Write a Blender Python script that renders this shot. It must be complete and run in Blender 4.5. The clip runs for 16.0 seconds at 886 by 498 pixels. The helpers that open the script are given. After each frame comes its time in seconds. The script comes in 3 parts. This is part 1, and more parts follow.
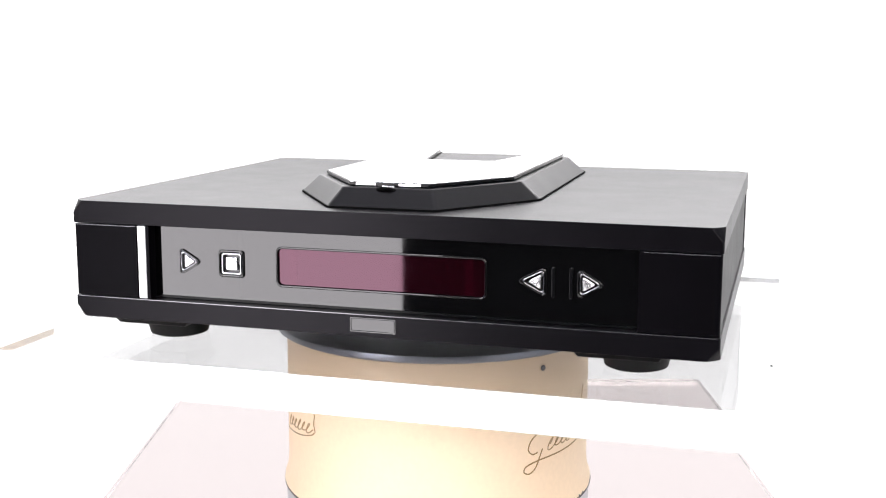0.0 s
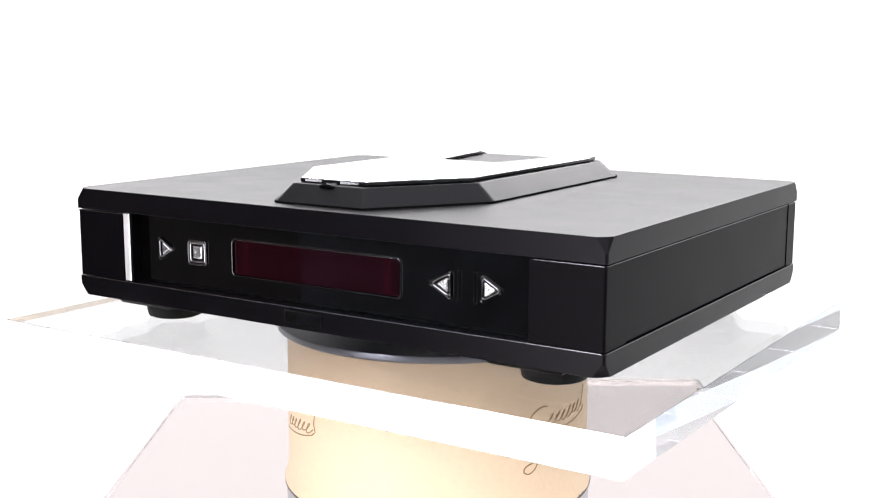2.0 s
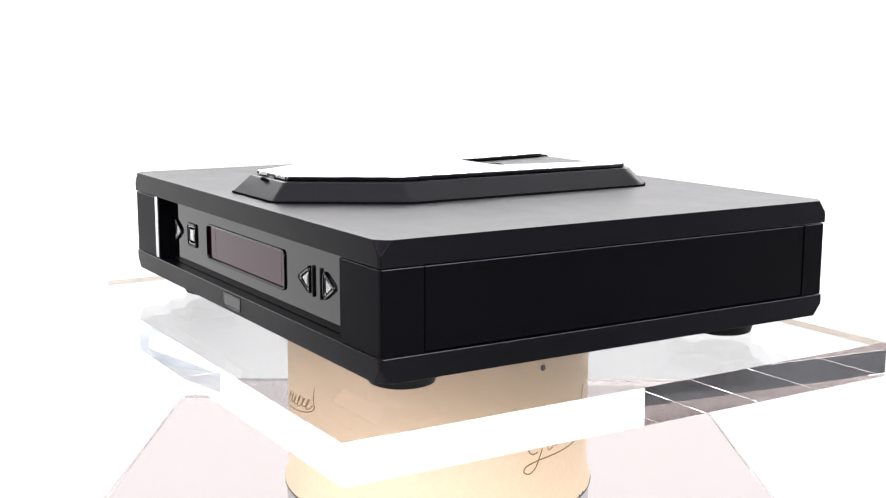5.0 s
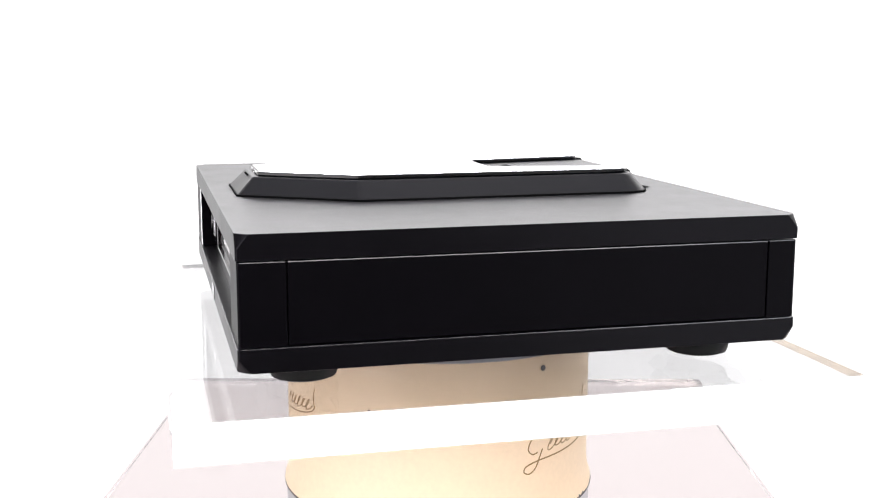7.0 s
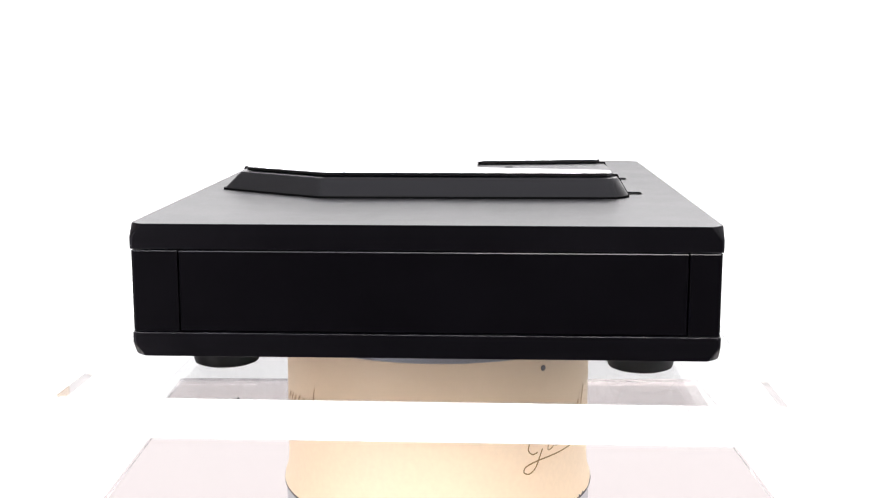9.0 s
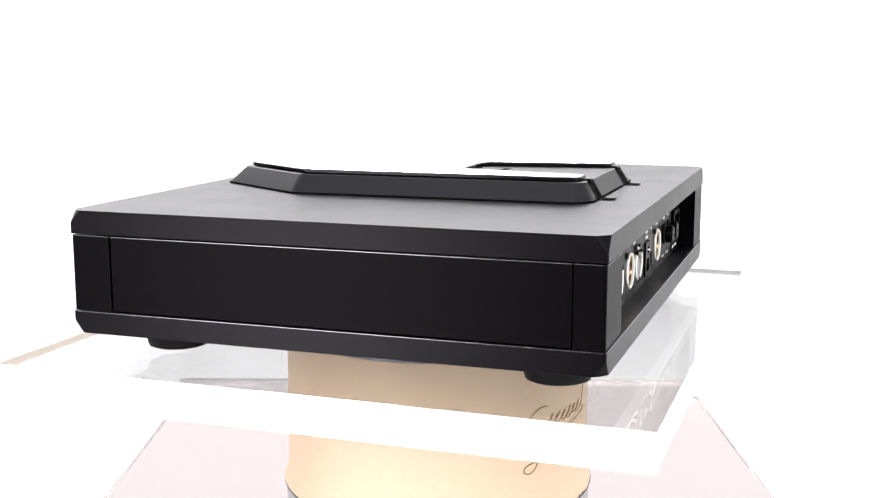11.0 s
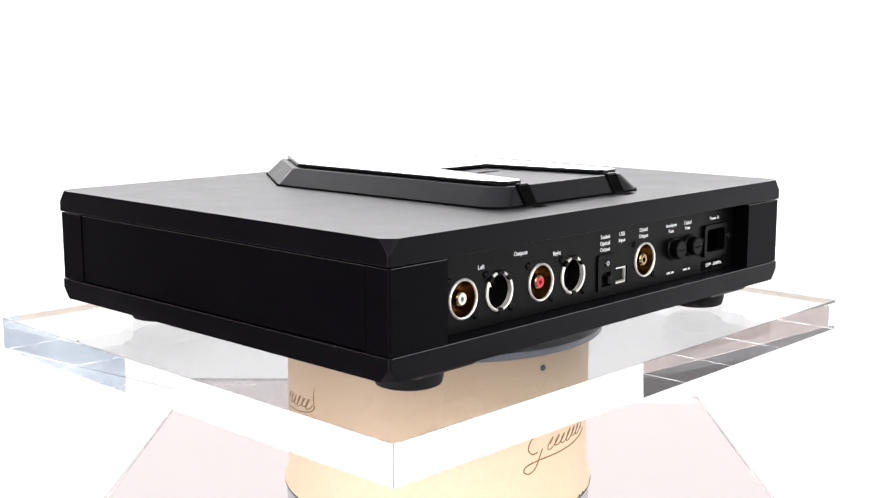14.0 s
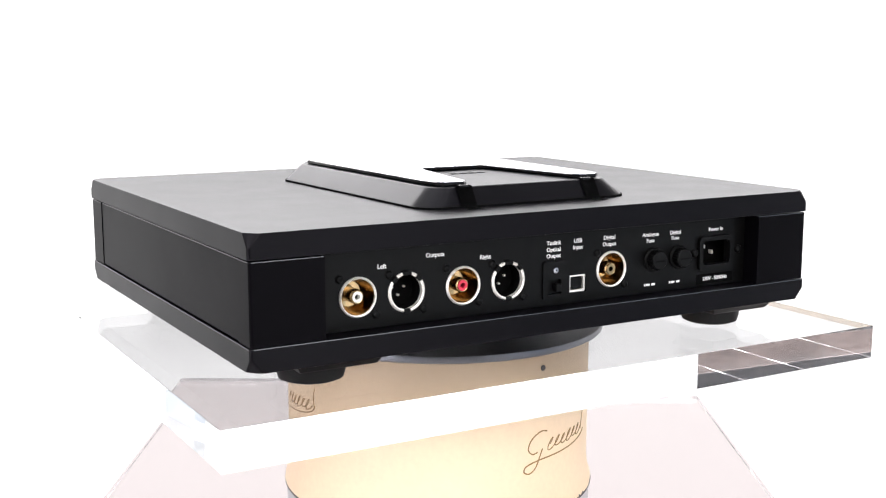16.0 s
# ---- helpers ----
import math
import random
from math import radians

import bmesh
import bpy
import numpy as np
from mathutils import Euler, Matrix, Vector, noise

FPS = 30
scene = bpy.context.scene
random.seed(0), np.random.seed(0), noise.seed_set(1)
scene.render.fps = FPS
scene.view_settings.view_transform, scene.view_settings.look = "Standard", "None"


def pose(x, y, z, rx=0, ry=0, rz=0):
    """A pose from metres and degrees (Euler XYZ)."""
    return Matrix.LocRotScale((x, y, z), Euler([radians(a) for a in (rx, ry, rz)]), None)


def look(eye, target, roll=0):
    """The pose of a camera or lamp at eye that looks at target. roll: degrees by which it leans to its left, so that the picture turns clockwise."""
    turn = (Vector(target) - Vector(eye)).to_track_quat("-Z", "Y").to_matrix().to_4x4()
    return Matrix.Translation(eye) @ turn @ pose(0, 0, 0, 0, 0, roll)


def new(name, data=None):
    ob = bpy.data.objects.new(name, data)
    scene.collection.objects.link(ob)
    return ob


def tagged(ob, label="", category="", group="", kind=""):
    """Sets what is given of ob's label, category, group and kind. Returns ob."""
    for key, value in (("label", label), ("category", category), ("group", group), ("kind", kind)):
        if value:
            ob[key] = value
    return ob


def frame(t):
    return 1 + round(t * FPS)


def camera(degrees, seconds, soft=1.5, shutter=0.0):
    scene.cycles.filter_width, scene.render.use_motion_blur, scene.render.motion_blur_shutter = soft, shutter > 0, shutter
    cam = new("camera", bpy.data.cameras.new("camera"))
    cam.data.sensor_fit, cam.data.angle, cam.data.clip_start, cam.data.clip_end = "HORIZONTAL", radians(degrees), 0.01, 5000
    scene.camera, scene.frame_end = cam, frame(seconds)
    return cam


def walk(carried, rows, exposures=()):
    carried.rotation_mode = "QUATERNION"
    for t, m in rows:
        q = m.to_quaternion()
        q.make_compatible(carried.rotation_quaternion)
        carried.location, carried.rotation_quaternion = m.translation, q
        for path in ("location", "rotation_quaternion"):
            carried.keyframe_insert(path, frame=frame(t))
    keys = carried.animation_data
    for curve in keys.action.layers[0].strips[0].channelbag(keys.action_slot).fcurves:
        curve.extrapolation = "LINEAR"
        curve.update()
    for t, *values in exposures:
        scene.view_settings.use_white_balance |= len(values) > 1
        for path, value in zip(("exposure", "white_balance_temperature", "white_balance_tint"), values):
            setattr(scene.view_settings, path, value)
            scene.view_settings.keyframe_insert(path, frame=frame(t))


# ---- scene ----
cam = camera(41.17, 16.0, soft=1.15)
EYE = pose(0, -0.9077, 0.2051, 90 - 9.266, 0, -0.137) @ pose(0, 0, 0, 0, 0, 0.151)
walk(cam, [(0.0, EYE), (16.0, EYE)])
# light runs many times to and fro inside the thick acrylic
scene.cycles.max_bounces, scene.cycles.glossy_bounces, scene.cycles.transmission_bounces = 32, 32, 32

# ---- world, lamps ----
world = bpy.data.worlds.new("studio_world")
scene.world = world
world.use_nodes = True
world.node_tree.nodes["Background"].inputs["Color"].default_value = (0.9, 0.93, 1.0, 1)
world.node_tree.nodes["Background"].inputs["Strength"].default_value = 0.05


def area_lamp(name, eye, target, width, height, power, color):
    data = bpy.data.lights.new(name, "AREA")
    data.shape, data.size, data.size_y, data.energy, data.color = "RECTANGLE", width, height, power, color
    ob = new(name, data)
    ob.matrix_world = look(eye, target)
    return ob


# the tall softbox in front of the stand, mirrored in the fascia
area_lamp("softbox_lamp", (-1.07, -1.21, 0.25), (0, 0, 0.25), 0.52, 1.9, 26, (1.0, 0.96, 1.0))
# overhead fill, added to brighten the upward faces; no known lamp there
area_lamp("overhead_fill_lamp", (0.0, 0.3, 2.1), (0, 0, 0), 1.6, 1.2, 7, (1.0, 0.98, 0.96))
# unseen lamp added behind, above the view, for the top plate's bright reflection
area_lamp("back_softbox_lamp", (0.0, 1.5, 1.06), (0, 0, 0.1), 2.6, 1.1, 74, (1.0, 0.98, 1.0))


# front fill, added only to brighten the drum; no real lamp stands here
area_lamp("front_fill_lamp", (0.55, -1.65, 0.74), (0, 0, -0.1), 1.5, 0.8, 19, (1.0, 0.94, 0.87))
area_lamp("side_softbox_lamp", (1.40, -1.50, 0.0), (0, 0, 0), 0.8, 1.6, 6.5, (0.97, 0.98, 1.0))
# room-wide fill, added to lift the floor and walls mirrored in the acrylic
area_lamp("ceiling_fill_lamp", (0.0, -0.7, 2.57), (0, -0.7, 0), 4.2, 3.4, 130, (0.93, 0.96, 1.0))


# ---- materials ----
def socket(node, *names):
    for n in names:
        if n in node.inputs:
            return node.inputs[n]


def material(name, color, rough=0.5, metal=0.0, vary=0.15, scale=40.0, bump=0.0, fine=900.0, rough_vary=0.08,
             ior=1.5, coat=0.0, transmission=0.0, spec=0.5):
    """A principled material with two scales of noise in colour and gloss, and a fine relief."""
    m = bpy.data.materials.new(name)
    m.use_nodes = True
    nt = m.node_tree
    bs = nt.nodes["Principled BSDF"]
    tc = nt.nodes.new("ShaderNodeTexCoord")
    big = nt.nodes.new("ShaderNodeTexNoise")
    big.inputs["Scale"].default_value, big.inputs["Detail"].default_value = scale, 5
    small = nt.nodes.new("ShaderNodeTexNoise")
    small.inputs["Scale"].default_value, small.inputs["Detail"].default_value = fine, 2
    for n in (big, small):
        nt.links.new(tc.outputs["Object"], n.inputs["Vector"])
    add = nt.nodes.new("ShaderNodeMath")
    add.operation = "ADD"
    nt.links.new(big.outputs["Fac"], add.inputs[0])
    nt.links.new(small.outputs["Fac"], add.inputs[1])
    ramp = nt.nodes.new("ShaderNodeMapRange")
    ramp.inputs["From Min"].default_value, ramp.inputs["From Max"].default_value = 0.6, 1.4
    nt.links.new(add.outputs[0], ramp.inputs["Value"])
    mix = nt.nodes.new("ShaderNodeMix")
    mix.data_type = "RGBA"
    nt.links.new(ramp.outputs[0], mix.inputs[0])
    mix.inputs[6].default_value = (*[c * (1 - vary) for c in color], 1)
    mix.inputs[7].default_value = (*[min(1, c * (1 + vary)) for c in color], 1)
    nt.links.new(mix.outputs[2], bs.inputs["Base Color"])
    rr = nt.nodes.new("ShaderNodeMapRange")
    rr.inputs["From Min"].default_value, rr.inputs["From Max"].default_value = 0.3, 0.7
    rr.inputs["To Min"].default_value, rr.inputs["To Max"].default_value = max(0, rough - rough_vary), min(1, rough + rough_vary)
    nt.links.new(big.outputs["Fac"], rr.inputs["Value"])
    nt.links.new(rr.outputs[0], bs.inputs["Roughness"])
    bs.inputs["Metallic"].default_value = metal
    bs.inputs["IOR"].default_value = ior
    bs.inputs["Specular IOR Level"].default_value = spec
    bs.inputs["Coat Weight"].default_value = coat
    bs.inputs["Transmission Weight"].default_value = transmission
    if bump:
        bp = nt.nodes.new("ShaderNodeBump")
        bp.inputs["Strength"].default_value, bp.inputs["Distance"].default_value = bump, 0.0004
        nt.links.new(small.outputs["Fac"], bp.inputs["Height"])
        nt.links.new(bp.outputs[0], bs.inputs["Normal"])
    return m


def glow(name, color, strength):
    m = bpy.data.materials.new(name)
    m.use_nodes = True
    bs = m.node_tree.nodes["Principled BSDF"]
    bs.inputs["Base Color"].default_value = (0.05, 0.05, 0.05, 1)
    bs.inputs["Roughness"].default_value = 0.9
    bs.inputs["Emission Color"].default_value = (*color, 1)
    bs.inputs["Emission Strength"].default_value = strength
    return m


def tile_material(name, tile, grout, size):
    m = bpy.data.materials.new(name)
    m.use_nodes = True
    nt = m.node_tree
    bs = nt.nodes["Principled BSDF"]
    tc = nt.nodes.new("ShaderNodeTexCoord")
    br = nt.nodes.new("ShaderNodeTexBrick")
    br.offset = 0.0
    br.inputs["Color1"].default_value = (*tile, 1)
    br.inputs["Color2"].default_value = (*[c * 0.9 for c in tile], 1)
    br.inputs["Mortar"].default_value = (*grout, 1)
    br.inputs["Scale"].default_value = 1.0
    br.inputs["Brick Width"].default_value = size
    br.inputs["Row Height"].default_value = size
    br.inputs["Mortar Size"].default_value = 0.008
    nt.links.new(tc.outputs["Object"], br.inputs["Vector"])
    no = nt.nodes.new("ShaderNodeTexNoise")
    no.inputs["Scale"].default_value, no.inputs["Detail"].default_value = 9, 6
    nt.links.new(tc.outputs["Object"], no.inputs["Vector"])
    mix = nt.nodes.new("ShaderNodeMix")
    mix.data_type, mix.blend_type = "RGBA", "MULTIPLY"
    mix.inputs[0].default_value = 0.2
    nt.links.new(br.outputs["Color"], mix.inputs[6])
    nt.links.new(no.outputs["Color"], mix.inputs[7])
    nt.links.new(mix.outputs[2], bs.inputs["Base Color"])
    bs.inputs["Roughness"].default_value = 0.35
    return m


SATIN = material("satin_black_anodised", (0.0014, 0.0012, 0.0019), 0.30, 0.0, 0.2, 25, 0.06, 2600, 0.02, spec=0.10)
SATIN_SIDE = material("black_anodised_panel", (0.0014, 0.0012, 0.0018), 0.34, 0.0, 0.2, 25, 0.06, 2600, 0.02, spec=0.037)
for m in (SATIN, SATIN_SIDE):
    m.node_tree.nodes["Principled BSDF"].inputs["Specular Tint"].default_value = (0.97, 0.93, 1.0, 1)
INSIDE = material("black_void", (0.002, 0.002, 0.0022), 0.9, 0.0, 0.2, 60, spec=0.05)
GLOSS = material("gloss_black_acrylic", (0.001, 0.001, 0.0012), 0.03, 0.0, 0.2, 30, 0.0, 900, 0.015)
RED = material("dark_red_filter", (0.0055, 0.0002, 0.0010), 0.035, 0.0, 0.15, 30, 0.0, 900, 0.015)
RED.node_tree.nodes["Principled BSDF"].inputs["Specular Tint"].default_value = (1.0, 0.55, 0.72, 1)
RED_STREAK = material("red_glow_streak", (0.0105, 0.0003, 0.0018), 0.035, 0.0, 0.2, 60, 0.0, 900, 0.015)
RED_STREAK.node_tree.nodes["Principled BSDF"].inputs["Specular Tint"].default_value = (1.0, 0.55, 0.72, 1)
SILVER = material("satin_silver", (0.80, 0.80, 0.81), 0.36, 0.7, 0.05, 90, 0.1, 1800, 0.05)
CHROME = material("chromed_key", (0.72, 0.72, 0.73), 0.24, 1.0, 0.06, 300, 0.25, 1400, 0.06)
STEEL = material("brushed_aluminium", (0.78, 0.78, 0.79), 0.28, 1.0, 0.06, 60, 0.15, 1800, 0.06)
NICKEL = material("nickel_ring", (0.88, 0.85, 0.80), 0.42, 0.6, 0.05, 90)
GOLD = material("gold_plating", (0.38, 0.275, 0.145), 0.17, 1.0, 0.12, 120)
LIDMETAL = material("polished_lid", (0.97, 0.97, 0.98), 0.06, 1.0, 0.03, 20, 0.0, 900, 0.02)
LIDEDGE = material("lid_black_edge", (0.003, 0.003, 0.0035), 0.15, 0.0, 0.2, 50, spec=0.2)
RUBBER = material("black_rubber", (0.003, 0.003, 0.0032), 0.55, 0.0, 0.25, 80, 0.2, 1500, spec=0.2)
COLLAR = material("dark_steel_ring", (0.34, 0.34, 0.36), 0.16, 1.0, 0.1, 60, 0.0, 900, 0.03)
EDGE = material("edge_glint_metal", (0.11, 0.11, 0.115), 0.2, 1.0, 0.25, 120, 0.05, 1800)
PLASTIC = material("black_plastic", (0.0018, 0.0018, 0.0019), 0.38, 0.0, 0.2, 80, 0.1, 1500, spec=0.11)
WHITE_INK = material("white_ink", (0.80, 0.80, 0.80), 0.5, 0.0, 0.04, 200)
WHITE_PLASTIC = material("white_plastic", (0.75, 0.74, 0.70), 0.35, 0.0, 0.05, 200)
RED_PLASTIC = material("red_plastic", (0.55, 0.02, 0.05), 0.35, 0.0, 0.1, 200)
CREAM = material("cream_enamel", (0.89, 0.69, 0.48), 0.55, 0.0, 0.045, 16, 0.015, 260, 0.06, spec=0.3)
BROWN_INK = material("brown_gold_ink", (0.28, 0.16, 0.045), 0.4, 0.0, 0.15, 150)
TURNED = material("turned_aluminium", (0.55, 0.56, 0.58), 0.34, 1.0, 0.12, 45, 0.2, 700)
DARKDISC = material("dark_turned_disc", (0.20, 0.21, 0.24), 0.36, 1.0, 0.15, 45, 0.2, 700)
CHIPPED = material("chipped_dark_metal", (0.09, 0.085, 0.085), 0.55, 0.3, 0.5, 140, 0.3, 500)
PAPER = material("white_plinth_paint", (0.80, 0.79, 0.78), 0.6, 0.0, 0.03, 6, 0.1, 400)
WALLSIDE = material("mottled_brown_wall", (0.27, 0.21, 0.19), 0.7, 0.0, 0.6, 5, 0.2, 60)
SLATE = material("mottled_slate_grey", (0.075, 0.078, 0.10), 0.6, 0.0, 0.75, 7, 0.2, 60)
LOWER_WALL = material("dark_brown_lower_wall", (0.035, 0.028, 0.026), 0.6, 0.0, 0.5, 5, 0.2, 60)
WALLWHITE = material("white_wall_paint", (0.86, 0.86, 0.88), 0.7, 0.0, 0.05, 4, 0.2, 60)
WALLPALE = material("pale_blue_grey_wall", (0.60, 0.67, 0.80), 0.7, 0.0, 0.4, 4, 0.2, 60)
DARKWALL = material("dark_grey_wall", (0.022, 0.021, 0.024), 0.7, 0.0, 0.2, 3, 0.2, 120)
CEIL = material("grey_ceiling_paint", (0.28, 0.28, 0.29), 0.7, 0.0, 0.06, 3, 0.2, 120)
TILES = tile_material("pale_floor_tiles", (0.86, 0.82, 0.815), (0.90, 0.89, 0.89), 0.33)
# emission stands in for the lamplight on the white sweep
BACKDROP = glow("self_lit_white_backdrop", (0.99, 0.98, 0.99), 1.2)


def clear_plastic(name, tint):
    m = bpy.data.materials.new(name)
    m.use_nodes = True
    b = m.node_tree.nodes["Principled BSDF"]
    b.inputs["Base Color"].default_value = (*tint, 1)
    b.inputs["Roughness"].default_value = 0.0
    b.inputs["IOR"].default_value = 1.49
    b.inputs["Transmission Weight"].default_value = 1.0
    return m


ACRYLIC = clear_plastic("clear_acrylic", (0.985, 0.985, 0.99))
CLEAR_SHEET = clear_plastic("faintly_pink_acrylic", (0.69, 0.615, 0.61))


# ---- mesh helpers ----
def mesh_of(bm, name, smooth=30):
    bmesh.ops.recalc_face_normals(bm, faces=bm.faces[:])
    me = bpy.data.meshes.new(name)
    for e in bm.edges:
        if len(e.link_faces) == 2 and e.calc_face_angle(0) > radians(smooth):
            e.smooth = False
    bm.to_mesh(me)
    bm.free()
    return me


def part(name, bm, mat, parent=None, label="", at=None):
    me = bm if isinstance(bm, bpy.types.Mesh) else mesh_of(bm, name)
    if not me.materials:
        me.materials.append(mat)
    ob = new(name, me)
    if parent is not None:
        ob.parent = parent
    if at is not None:
        ob.matrix_basis = at
    if label:
        ob["label"] = label
    return ob


def hull(points, bevel=0.0, segments=2):
    bm = bmesh.new()
    for p in points:
        bm.verts.new(p)
    bmesh.ops.convex_hull(bm, input=bm.verts[:])
    loose = [v for v in bm.verts if not v.link_faces]
    bmesh.ops.delete(bm, geom=loose, context="VERTS")
    bmesh.ops.dissolve_limit(bm, angle_limit=radians(1), verts=bm.verts[:], edges=bm.edges[:])
    if bevel:
        bmesh.ops.bevel(bm, geom=bm.edges[:], offset=bevel, segments=segments, profile=0.5, affect="EDGES", clamp_overlap=True)
    return bm


def box(x0, x1, y0, y1, z0, z1, bevel=0.0, segments=2):
    return hull([(x, y, z) for x in (x0, x1) for y in (y0, y1) for z in (z0, z1)], bevel, segments)


def lathe(profile, n=64, axis="z", center=(0, 0, 0), close=True):
    """Turn (radius, height) pairs round an axis."""
    bm = bmesh.new()
    rings = []
    for r, h in profile:
        ring = []
        for i in range(n):
            a = 2 * math.pi * i / n
            c, s = r * math.cos(a), r * math.sin(a)
            p = (c, s, h) if axis == "z" else (c, h, s)
            ring.append(bm.verts.new((p[0] + center[0], p[1] + center[1], p[2] + center[2])))
        rings.append(ring)
    for a, b in zip(rings, rings[1:]):
        for i in range(n):
            bm.faces.new((a[i], a[(i + 1) % n], b[(i + 1) % n], b[i])).smooth = True
    if close:
        bm.faces.new(rings[0])
        bm.faces.new(list(reversed(rings[-1])))
    return bm


def rounded(poly, r, n=5):
    """Round the corners of a closed 2D outline."""
    out = []
    k = len(poly)
    for i in range(k):
        p, a, b = Vector(poly[i]), Vector(poly[i - 1]), Vector(poly[(i + 1) % k])
        u, v = (a - p).normalized(), (b - p).normalized()
        half = u.angle(v) / 2
        d = r / math.tan(half)
        c = p + (u + v).normalized() * (r / math.sin(half))
        s, e = p + u * d - c, p + v * d - c
        a0 = math.atan2(s.y, s.x)
        da = (math.atan2(e.y, e.x) - a0 + math.pi) % (2 * math.pi) - math.pi
        for j in range(n + 1):
            t = a0 + da * j / n
            out.append((c.x + r * math.cos(t), c.y + r * math.sin(t)))
    return out


def rect(x0, x1, z0, z1):
    return [(x0, z0), (x1, z0), (x1, z1), (x0, z1)]


def prism_y(outline, y0, y1, bevel=0.0):
    """Extrude an (x, z) outline from y0 to y1."""
    bm = bmesh.new()
    a = [bm.verts.new((x, y0, z)) for x, z in outline]
    b = [bm.verts.new((x, y1, z)) for x, z in outline]
    k = len(outline)
    f0, f1 = bm.faces.new(a), bm.faces.new(list(reversed(b)))
    for i in range(k):
        bm.faces.new((a[i], b[i], b[(i + 1) % k], a[(i + 1) % k]))
    if bevel:
        bmesh.ops.bevel(bm, geom=list(f0.edges) + list(f1.edges), offset=bevel, segments=2, profile=0.5, affect="EDGES")
    return bm


def ring_y(outer, inner, y0, y1, bevel=0.0):
    """A frame between two outlines of as many points."""
    bm = bmesh.new()
    k = len(outer)
    v = [[bm.verts.new((x, y, z)) for x, z in o] for o in (outer, inner) for y in (y0, y1)]
    for a, b in ((0, 2), (2, 3), (3, 1), (1, 0)):
        for i in range(k):
            j = (i + 1) % k
            bm.faces.new((v[a][i], v[a][j], v[b][j], v[b][i]))
    if bevel:
        bmesh.ops.bevel(bm, geom=[e for e in bm.edges if (e.verts[0] in v[0] and e.verts[1] in v[0]) or (e.verts[0] in v[2] and e.verts[1] in v[2])],
                        offset=bevel, segments=2, profile=0.5, affect="EDGES")
    return bm


def panel_with_holes(x0, x1, z0, z1, y0, y1, holes):
    """A flat panel from y0 (back) to y1 (face) with openings through it."""
    bm = bmesh.new()
    edges, loops = [], []
    for o in [rect(x0, x1, z0, z1)] + holes:
        vs = [bm.verts.new((x, y1, z)) for x, z in o]
        loops.append(vs)
        edges += [bm.edges.new((vs[i], vs[(i + 1) % len(vs)])) for i in range(len(vs))]
    bmesh.ops.triangle_fill(bm, edges=edges, use_beauty=True, use_dissolve=False)
    for vs in loops:
        back = [bm.verts.new((v.co.x, y0, v.co.z)) for v in vs]
        for i in range(len(vs)):
            j = (i + 1) % len(vs)
            bm.faces.new((vs[i], vs[j], back[j], back[i]))
    return bm


def circle(cx, cz, r, n=40):
    return [(cx + r * math.cos(2 * math.pi * i / n), cz + r * math.sin(2 * math.pi * i / n)) for i in range(n)]


def words(text, size, m, mat, parent, name="lettering"):
    """Flat lettering, a mesh made from the built-in font, centred at the pose m."""
    cu = bpy.data.curves.new(name, "FONT")
    cu.body, cu.size, cu.align_x, cu.align_y, cu.extrude = text, size, "CENTER", "CENTER", 0.00008
    cu.offset = size * 0.018
    cu.resolution_u = 3
    tmp = bpy.data.objects.new(name, cu)
    me = bpy.data.meshes.new_from_object(tmp)
    bpy.data.objects.remove(tmp)
    me.name = name
    me.materials.clear()
    me.materials.append(mat)
    return part(name, me, mat, parent, "white printed lettering", m)


def ribbon(points, width):
    """A thin round stroke along points in space."""
    cu = bpy.data.curves.new("stroke", "CURVE")
    cu.dimensions, cu.bevel_depth, cu.bevel_resolution = "3D", width / 2, 1
    sp = cu.splines.new("POLY")
    sp.points.add(len(points) - 1)
    for q, p in zip(sp.points, points):
        q.co = (*p, 1)
    tmp = bpy.data.objects.new("stroke", cu)
    me = bpy.data.meshes.new_from_object(tmp)
    bpy.data.objects.remove(tmp)
    return me


